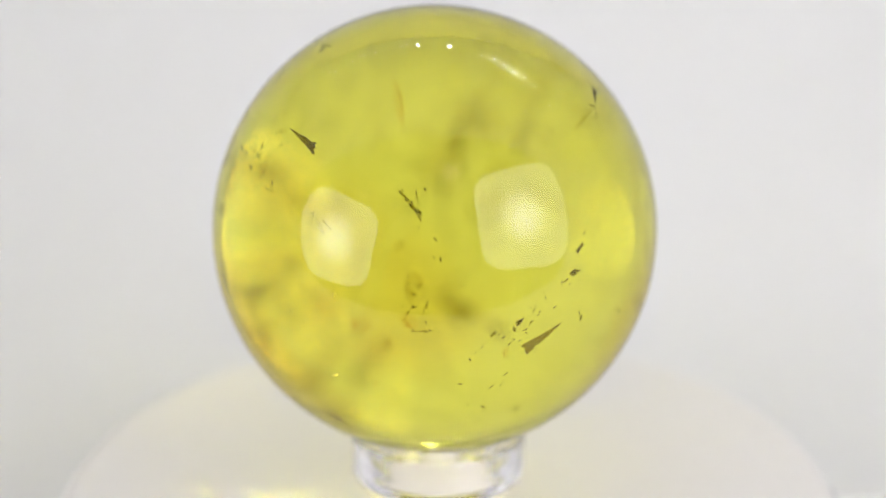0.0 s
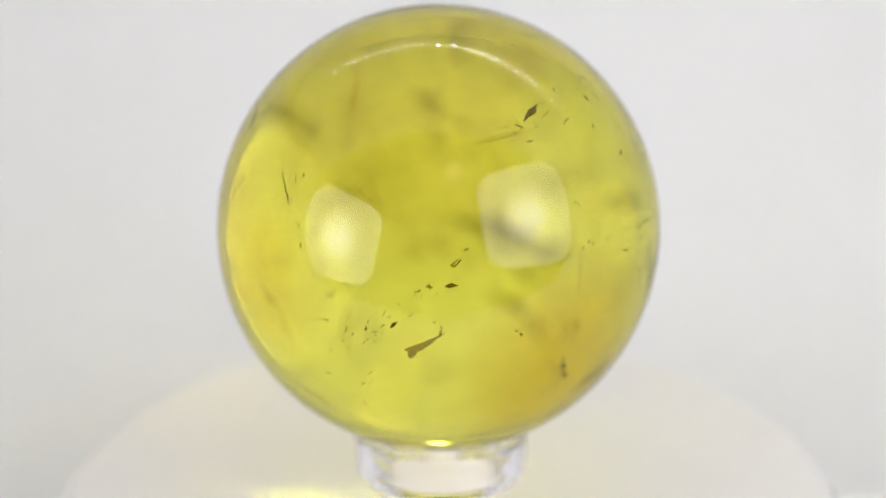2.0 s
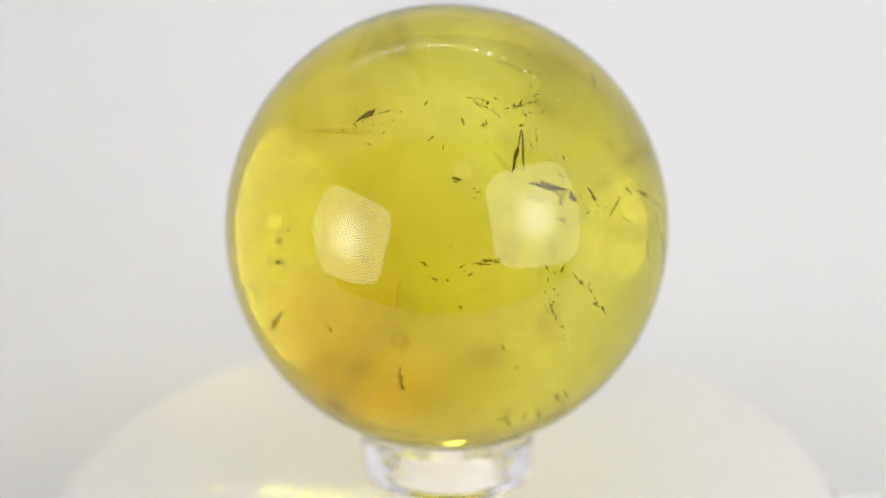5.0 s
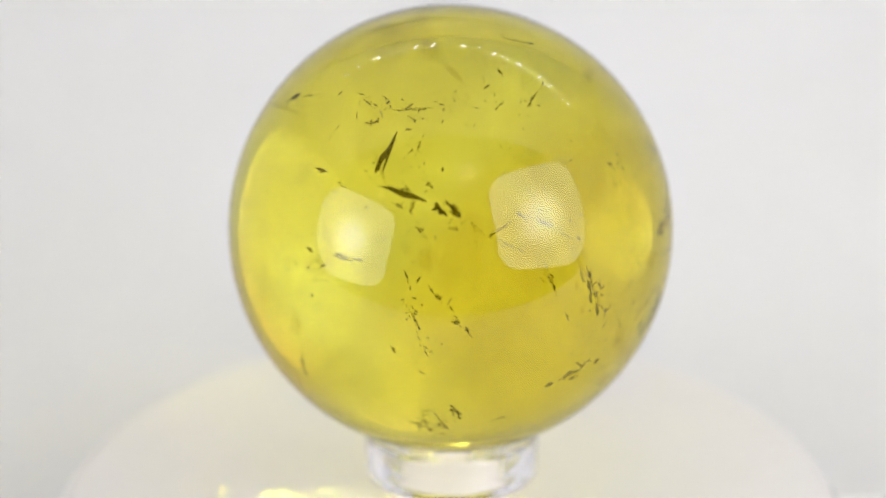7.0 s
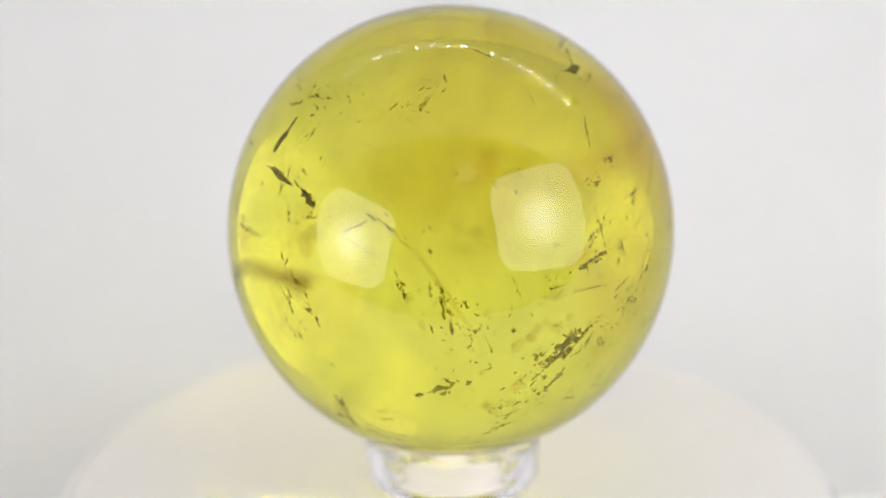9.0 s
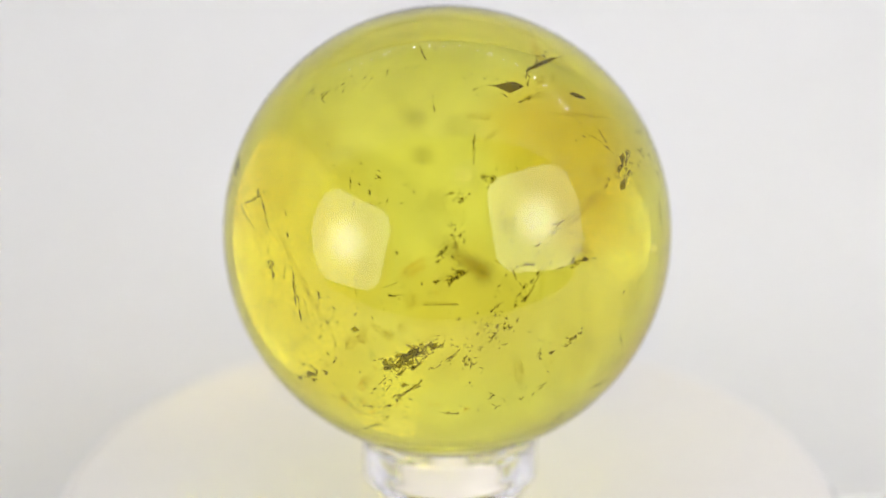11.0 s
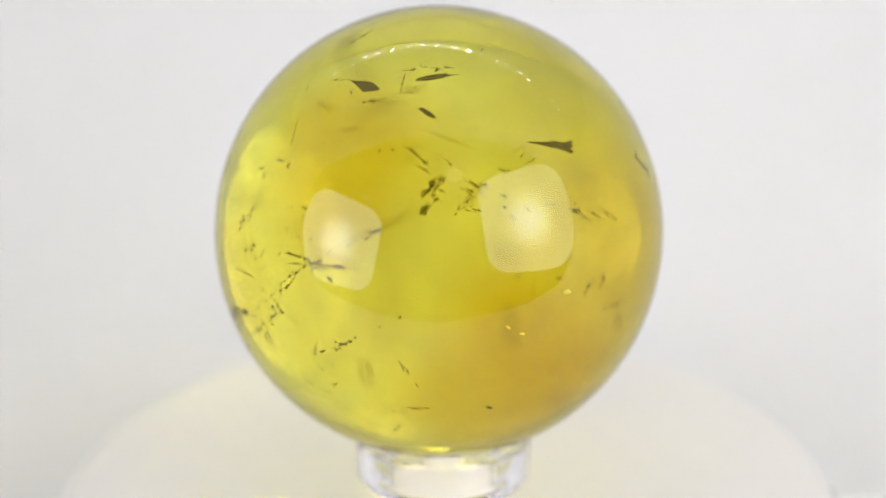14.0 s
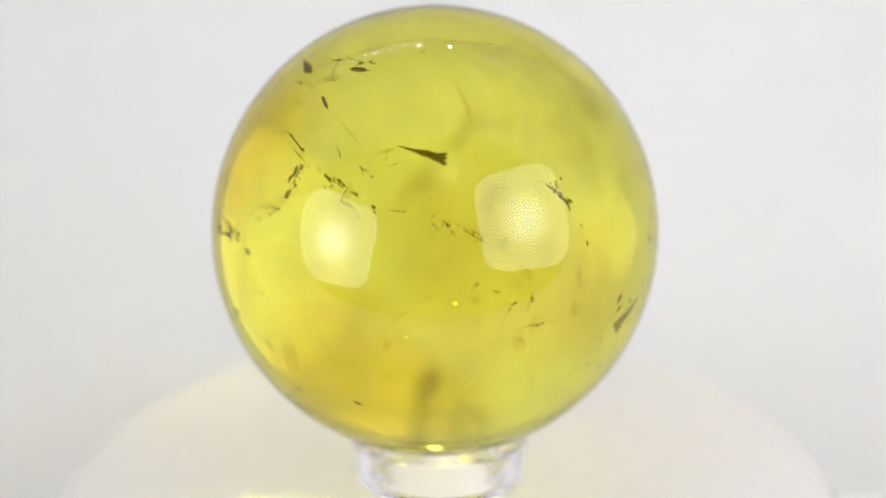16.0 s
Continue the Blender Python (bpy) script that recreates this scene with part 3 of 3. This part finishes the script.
fleck(95.7, -11.4, 0.804, 1.8, 1.2, 31, -35)
fleck(99.1, -15.3, 0.868, 4.0, 0.4, 114, -8)
fleck(101.0, 26.6, 0.840, 2.1, 0.5, 140, -40)
fleck(102.8, 14.6, 0.840, 0.7, 0.5, 173, -40)
fleck(103.9, -41.4, 0.932, 5.2, 0.8, 30, -11)
fleck(104.9, -10.6, 0.843, 1.9, 1.2, 10, 38)
fleck(104.9, -36.2, 0.840, 2.1, 0.9, 8, 25)
fleck(105.6, 0.4, 0.840, 2.9, 0.6, 127, -40)
fleck(107.5, -40.8, 0.840, 2.9, 0.8, 46, -14)
fleck(108.9, 21.5, 0.865, 2.3, 0.5, 5, 37)
fleck(109.0, 28.9, 0.827, 1.9, 0.5, 133, 39)
fleck(109.8, -35.4, 0.840, 1.9, 0.8, 31, -16)
fleck(111.5, 68.9, 0.794, 5.0, 0.7, 168, -55)
fleck(112.7, -19.7, 0.840, 2.6, 2.1, 119, 33)
fleck(114.0, -30.0, 0.880, 1.6, 1.3, 173, -18)
fleck(114.5, -0.5, 0.840, 3.1, 0.6, 4, 19)
fleck(116.1, -21.7, 0.840, 4.7, 1.3, 57, -21)
fleck(116.5, -26.9, 0.834, 1.9, 1.0, 9, 31)
fleck(116.7, 27.1, 0.840, 2.1, 0.3, 4, 33)
fleck(118.5, -16.6, 0.881, 7.3, 2.3, 24, 15)
wisp(119.0, -3.4, 0.746, 3.5, 1.7, 48, -24)
fleck(119.9, -19.6, 0.870, 6.0, 1.3, 51, -35)
fleck(120.7, -15.3, 0.864, 7.7, 2.3, 25, 28)
fleck(121.5, -14.2, 0.906, 6.5, 1.5, 42, -24)
fleck(122.9, -14.4, 0.830, 3.5, 1.3, 175, 39)
fleck(123.3, 49.7, 0.800, 1.9, 0.6, 93, 13)
fleck(125.8, -13.7, 0.840, 3.6, 1.2, 28, 10)
fleck(126.5, -3.0, 0.800, 6.6, 0.3, 179, 10)
fleck(127.3, 10.1, 0.840, 2.6, 1.0, 55, 9)
fleck(129.2, -18.7, 0.804, 4.8, 0.6, 33, 23)
fleck(129.8, -37.3, 0.840, 3.0, 0.6, 170, 7)
fleck(130.2, 25.2, 0.840, 2.9, 0.4, 178, 23)
fleck(130.6, 14.1, 0.840, 5.0, 0.5, 104, -32)
fleck(131.8, 17.3, 0.547, 1.1, 0.8, 92, -60)
fleck(132.1, 3.1, 0.742, 5.1, 1.2, 27, -34)
fleck(132.3, 23.7, 0.840, 2.5, 0.8, 12, -34)
fleck(134.8, -19.8, 0.817, 3.1, 1.3, 24, 19)
fleck(137.1, 37.0, 0.840, 4.8, 0.5, 91, -38)
wisp(138.1, 46.7, 0.800, 2.6, 0.8, 180, 1)
fleck(138.1, 28.6, 0.883, 2.6, 0.5, 177, 17)
fleck(139.9, -12.0, 0.840, 3.8, 0.6, 37, 15)
fleck(140.5, 53.6, 0.840, 2.1, 0.5, 169, 47)
fleck(141.1, 28.4, 0.840, 2.1, 1.0, 18, -40)
fleck(141.6, -5.0, 0.769, 3.0, 0.4, 35, -40)
wisp(143.3, 46.4, 0.800, 3.6, 0.9, 1, 13)
fleck(143.4, -33.4, 0.775, 1.2, 0.7, 160, 12)
fleck(143.8, -8.5, 0.840, 1.2, 1.0, 179, -4)
fleck(145.8, -2.8, 0.856, 1.3, 0.8, 89, 10)
fleck(146.6, 18.3, 0.840, 0.9, 0.7, 173, -42)
wisp(148.2, 45.8, 0.649, 3.4, 0.7, 20, 9)
fleck(148.7, 1.1, 0.834, 5.3, 0.7, 39, 8)
fleck(148.8, 2.6, 0.672, 5.2, 1.3, 138, 60)
fleck(148.8, 54.7, 0.840, 2.8, 0.6, 161, 8)
fleck(149.6, 6.4, 0.840, 4.2, 0.9, 171, 37)
fleck(151.2, 18.7, 0.840, 1.6, 0.6, 152, 36)
fleck(153.8, -18.5, 0.840, 2.1, 0.6, 87, -12)
plate(155.7, 54.1, 0.834, 5.1, 1.9, 172, 3)
fleck(156.5, 8.4, 0.700, 3.1, 0.4, 38, 2)
fleck(157.0, -29.3, 0.840, 2.7, 0.5, 43, -14)
wisp(158.2, -37.0, 0.600, 5.6, 1.8, 98, 18)
fleck(160.6, 49.6, 0.820, 3.9, 0.7, 22, -18)
fleck(165.1, -14.1, 0.840, 1.8, 0.9, 27, -20)
fleck(166.3, 14.1, 0.626, 5.7, 0.8, 31, -6)
wisp(167.3, 50.7, 0.800, 5.2, 0.8, 4, -7)
fleck(171.7, 57.6, 0.800, 4.0, 0.7, 83, -60)
wisp(172.3, 17.2, 0.700, 11.8, 1.1, 25, 6)
fleck(173.4, -45.0, 0.840, 1.9, 0.9, 80, 19)
wisp(175.9, 55.0, 0.800, 3.7, 1.2, 1, 20)
fleck(180.1, -18.4, 0.910, 5.3, 0.5, 120, 33)
fleck(182.4, -34.0, 0.858, 3.8, 0.6, 179, -17)
fleck(183.4, 32.0, 0.840, 4.4, 0.4, 142, 13)
plate(185.0, 46.4, 0.842, 3.2, 1.1, 164, -22)
plate(189.0, 59.3, 0.813, 7.7, 1.1, 21, -26)
wisp(193.0, 43.2, 0.700, 11.5, 0.5, 168, -29)
fleck(193.1, 35.7, 0.690, 2.5, 0.4, 149, -29)
fleck(195.9, 22.6, 0.642, 3.9, 0.9, 45, -47)
fleck(198.5, 26.9, 0.723, 2.8, 0.6, 154, 25)
wisp(199.0, 25.5, 0.671, 4.5, 1.2, 65, -34)
fleck(200.6, 21.7, 0.680, 3.0, 0.5, 5, -35)
fleck(208.2, 30.1, 0.840, 3.8, 0.6, 171, -38)
fleck(208.5, 18.5, 0.840, 1.4, 1.0, 171, -48)
fleck(212.5, 19.9, 0.840, 1.4, 0.8, 141, -40)
glint(213.0, -18.3, 0.600, 1.1, 0.6, 148, -12)
wisp(214.0, -19.3, 0.700, 1.5, 1.1, 2, 12)
fleck(214.6, 33.5, 0.840, 1.4, 0.6, 52, -43)
glint(218.7, -21.4, 0.600, 0.9, 0.7, 178, -17)
fleck(219.3, 20.3, 0.840, 3.6, 0.4, 176, 8)
fleck(228.9, 16.7, 0.840, 1.6, 0.4, 140, 0)
fleck(232.7, 16.9, 0.736, 3.8, 0.8, 157, -55)
glint(235.3, -9.1, 0.600, 1.6, 1.1, 176, -30)
fleck(238.6, 14.7, 0.757, 3.5, 0.4, 144, -8)
glint(238.7, -28.6, 0.800, 2.0, 0.6, 32, -8)
fleck(239.3, 14.6, 0.840, 5.8, 0.5, 149, -31)
wisp(255.4, -20.2, 0.700, 2.8, 1.7, 176, -21)
wisp(256.3, 9.2, 0.505, 2.1, 1.4, 135, 15)
fleck(258.0, -25.2, 0.275, 1.7, 0.4, 49, -27)
fleck(259.8, -16.0, 0.400, 1.7, 0.5, 158, -28)
fleck(260.1, -16.4, 0.500, 1.9, 0.7, 59, -27)
wisp(263.1, -2.4, 0.542, 4.0, 1.3, 139, 7)
fleck(265.4, 23.9, 0.816, 2.5, 0.8, 105, -48)
fleck(266.5, 18.4, 0.840, 2.1, 0.8, 123, -47)
fleck(266.8, -13.8, 0.527, 2.3, 0.5, 69, -33)
fleck(268.2, -19.8, 0.600, 3.5, 0.4, 6, -33)
fleck(285.2, -12.2, 0.840, 1.6, 0.8, 52, -39)
fleck(285.6, -37.2, 0.840, 1.3, 0.5, 131, -11)
fleck(289.7, -28.7, 0.840, 1.3, 0.4, 65, -15)
fleck(290.3, -25.2, 0.840, 1.1, 0.5, 47, -15)
fleck(290.5, -15.3, 0.840, 1.7, 0.5, 51, -16)
fleck(290.9, -11.3, 0.840, 1.5, 0.8, 133, -42)
fleck(295.5, -10.3, 0.840, 1.2, 0.6, 43, -19)
fleck(296.0, -6.5, 0.840, 1.3, 0.4, 59, -20)
fleck(302.3, -23.3, 0.727, 1.1, 0.4, 52, -2)
fleck(304.1, -1.0, 0.840, 1.2, 0.4, 91, -26)
fleck(307.7, 0.8, 0.840, 1.5, 1.0, 12, -28)
fleck(310.6, -10.2, 0.840, 1.1, 0.4, 99, 7)
fleck(311.3, 37.8, 0.840, 1.2, 0.4, 128, -33)
fleck(313.0, -49.5, 0.840, 1.4, 0.3, 7, 20)
fleck(314.7, 5.9, 0.747, 2.1, 0.9, 43, -35)
fleck(328.5, -53.7, 0.840, 2.5, 0.4, 10, 8)
wisp(331.6, 39.0, 0.800, 14.8, 0.7, 3, 7)
fleck(332.7, 40.7, 0.840, 0.7, 0.4, 0, 6)
fleck(333.5, -15.8, 0.750, 1.4, 1.3, 178, -11)
fleck(337.7, 40.5, 0.840, 1.7, 0.5, 168, -30)
plate(342.0, 42.8, 0.885, 3.7, 1.1, 34, -2)
fleck(342.4, 37.5, 0.767, 1.5, 0.3, 14, -35)
fleck(346.9, 44.8, 0.854, 3.1, 0.4, 4, 48)
fleck(350.0, 18.3, 0.840, 1.4, 0.5, 159, -8)
fleck(350.8, 42.8, 0.840, 1.3, 0.4, 44, -40)
fleck(352.1, 8.1, 0.840, 1.0, 0.4, 67, -38)
fleck(353.9, 15.7, 0.840, 0.9, 0.3, 144, -12)
fleck(354.0, -32.1, 0.750, 4.0, 1.0, 96, -11)
wisp(354.7, -19.5, 0.700, 4.1, 2.5, 91, -12)
wisp(355.1, -3.9, 0.700, 6.6, 0.4, 85, -13)
# soft stains and films on the far side, then larger flakes
wisp(81.6, 2.1, 0.941, 1.0, 0.7, 57, -165)
wisp(79.4, 0.5, 0.946, 2.8, 1.1, 60, -158)
wisp(82.1, -6.5, 0.926, 2.8, 0.7, 67, -169)
wisp(97.1, -3.8, 0.927, 2.2, 0.6, 126, 171)
wisp(108.0, -10.6, 0.935, 1.9, 1.6, 142, 154)
wisp(109.1, -8.3, 0.945, 2.3, 1.4, 56, 145)
rust(111.0, -18.1, 0.943, 1.0, 1.0, 99, 145)
rust(106.2, -24.5, 0.933, 3.2, 1.8, 141, 157)
rust(104.9, -30.3, 0.942, 1.4, 1.4, 12, 157)
wisp(98.8, -30.5, 0.932, 2.9, 1.5, 135, 168)
rust(96.5, -34.7, 0.943, 0.4, 1.4, 175, 170)
rust(99.2, -31.0, 0.950, 2.2, 1.8, 124, 162)
sheen(107.6, -24.1, 0.949, 1.5, 1.4, 130, 145)
sheen(104.2, -29.7, 0.937, 1.7, 0.8, 75, 160)
sheen(100.1, -32.6, 0.938, 2.2, 0.6, 127, 166)
sheen(103.0, -31.7, 0.945, 2.2, 0.3, 142, 159)
sheen(110.7, -14.5, 0.940, 2.2, 1.3, 114, 147)
wisp(96.6, -19.9, 0.922, 1.8, 0.7, 107, 172)
rust(102.4, -35.4, 0.943, 1.0, 0.6, 61, 177)
rust(107.0, -33.7, 0.947, 2.2, 0.5, 136, 168)
rust(115.1, -29.7, 0.940, 2.2, 0.3, 147, 157)
wisp(100.7, -33.8, 0.935, 1.6, 1.0, 115, 179)
wisp(104.8, -12.7, 0.921, 3.9, 1.4, 129, 174)
wisp(114.6, -9.2, 0.930, 2.0, 1.7, 140, 160)
glint(102.2, -30.0, 0.929, 2.4, 0.3, 128, 177)
sheen(109.4, -33.5, 0.941, 3.2, 0.2, 158, 166)
wisp(118.1, -7.0, 0.925, 2.3, 1.1, 143, 169)
wisp(111.9, -7.5, 0.923, 1.5, 1.4, 133, 178)
wisp(108.0, -11.1, 0.921, 3.0, 1.3, 4, -177)
wisp(107.5, -23.0, 0.922, 2.7, 1.1, 159, -176)
rust(126.2, -28.7, 0.941, 0.6, 0.4, 77, 155)
rust(124.2, -28.8, 0.936, 1.5, 0.4, 85, 160)
rust(125.8, -28.7, 0.946, 1.3, 0.3, 36, 152)
rust(120.8, -33.0, 0.943, 0.4, 0.8, 165, 163)
wisp(128.0, -8.5, 0.924, 2.0, 0.3, 31, 169)
wisp(124.6, -9.5, 0.922, 3.5, 0.4, 141, 174)
wisp(119.6, -11.5, 0.921, 2.4, 1.0, 32, -179)
wisp(115.1, -8.7, 0.923, 2.3, 0.9, 14, -173)
fleck(137.8, -6.0, 0.943, 0.7, 0.5, 18, 148)
wisp(136.7, -7.0, 0.936, 1.2, 0.9, 144, 154)
rust(134.2, -30.7, 0.942, 0.5, 0.6, 119, 158)
fleck(140.6, -27.1, 0.930, 1.6, 0.5, 130, 165)
rust(134.0, -31.3, 0.931, 1.9, 0.8, 124, 174)
rust(126.2, 2.0, 0.935, 1.3, 0.4, 9, -174)
rust(264.2, -6.2, 0.924, 4.2, 1.7, 51, -174)
wisp(264.3, 1.8, 0.949, 5.2, 0.8, 75, -169)
wisp(264.0, 3.4, 0.940, 0.4, 0.6, 89, -172)
rust(252.5, -7.4, 0.949, 3.5, 3.2, 101, -143)
rust(287.5, -15.3, 0.935, 2.3, 0.8, 97, 152)
rust(254.6, -24.3, 0.931, 1.3, 0.8, 64, -160)
wisp(132.8, -5.3, 0.945, 4.5, 0.1, 112, -148)
wisp(227.2, 0.3, 0.931, 4.5, 0.2, 150, -177)
wisp(220.8, -4.4, 0.928, 5.8, 0.3, 137, -168)
wisp(225.4, -28.7, 0.927, 9.2, 0.2, 82, -175)
wisp(238.2, -0.5, 0.934, 2.1, 1.0, 175, 166)
wisp(245.0, -5.8, 0.936, 4.1, 0.2, 106, 155)
wisp(15.7, 1.1, 0.933, 7.4, 0.2, 169, -175)
inside("inclusion", 306.0, -20.3, 0.691, 7.0, 2.3, 31, -13, 0.06, "blade")
plate(313.8, -0.9, 0.721, 2.1, 0.7, 10, -19)
plate(315.3, 5.8, 0.736, 1.7, 0.5, 42, -21)
plate(296.5, -14.0, 0.696, 1.7, 0.6, 46, -5)
rust(248.0, 59.5, 0.618, 8.0, 1.0, 93, 38)
wisp(129.9, 4.5, 0.803, 6.6, 0.9, 25, -32)
fleck(131.0, 5.0, 0.80, 5.0, 1.2, 25, -32)
plate(49.6, 20.4, 0.903, 3.8, 1.3, 137, 30)
plate(12.1, 27.1, 0.902, 2.3, 0.7, 166, 29)
plate(36.6, 23.9, 0.903, 7.2, 1.0, 163, 10)
plate(30.1, 33.6, 0.881, 6.6, 1.0, 62, 30)
fleck(24.7, 7.6, 0.879, 3.7, 0.7, 165, 33)
fleck(34.4, 24.6, 0.882, 3.6, 0.8, 165, 27)
fleck(33.5, 45.0, 0.900, 3.0, 0.5, 180, 28)
fleck(78.6, 46.8, 0.898, 3.8, 0.4, 48, -8)
fleck(51.1, -36.9, 0.851, 3.2, 1.2, 114, 13)
fleck(38.3, -44.6, 0.849, 2.6, 0.8, 77, 22)
fleck(45.1, -45.3, 0.852, 3.0, 1.2, 98, 17)
fleck(117.4, -16.8, 0.902, 6.5, 1.8, 48, -33)
rust(120.9, 7.2, 0.903, 7.2, 1.8, 35, -37)
fleck(50.5, -6.9, 0.850, 8.3, 1.5, 127, 14)
fleck(61.6, 15.2, 0.801, 6.0, 0.9, 31, 6)
fleck(88.5, -26.8, 0.852, 7.2, 2.2, 19, -15)
fleck(87.6, -4.0, 0.848, 7.4, 1.5, 105, -15)
fleck(148.1, -1.6, 0.859, 7.5, 0.8, 57, -7)
fleck(187.2, 25.1, 0.859, 6.8, 2.7, 66, -37)
wisp(126.6, -2.6, 0.804, 8.2, 0.3, 176, 10)
fleck(129.2, 12.2, 0.862, 4.5, 0.8, 43, 8)
fleck(117.6, -26.5, 0.883, 8.0, 1.4, 42, 16)
fleck(162.0, -15.5, 0.847, 5.0, 1.0, 27, -18)
wedge(225.2, 35.3, 0.840, 7.1, 2.1, 168, -5)
wisp(214.2, 35.5, 0.840, 4.7, 0.6, 16, 4)
fleck(264.0, 22.6, 0.862, 6.4, 1.7, 137, -34)
wisp(162.4, 8.0, 0.900, 10.2, 2.3, 161, 39)
fleck(162.0, 6.1, 0.901, 8.9, 1.5, 175, 39)
fleck(182.8, 34.0, 0.862, 7.3, 0.8, 137, 29)
fleck(187.1, 60.8, 0.851, 6.7, 1.1, 174, 27)
wisp(179.3, 53.3, 0.848, 4.6, 1.1, 6, 33)
fleck(200.2, 26.4, 0.860, 6.1, 1.1, 152, 15)
build_specks()


def motions():
    """Platter, ring and ball turn together, once in 18 seconds."""
    times = [0.5 * i for i in range(33)]
    start = TURN * (0 - 8.0729)
    walk(platter, [(t, pose(0, 0, 0, 0, 0, TURN * t)) for t in times])
    rows_ring, rows_ball = [], []
    for t in times:
        a = radians(TURN * t + start)
        rows_ball.append((t, pose(ORBIT * math.cos(a), ORBIT * math.sin(a), CZ - 0.005 * R, 0, 0, TURN * t)))
        c = radians(TURN * t + start + 8)
        rows_ring.append((t, pose(0.009 * R + 0.9 * ORBIT * math.cos(c), 0.9 * ORBIT * math.sin(c), BASE, 0, 0, TURN * t)))
    walk(ring, rows_ring)
    walk(ball, rows_ball)


motions()
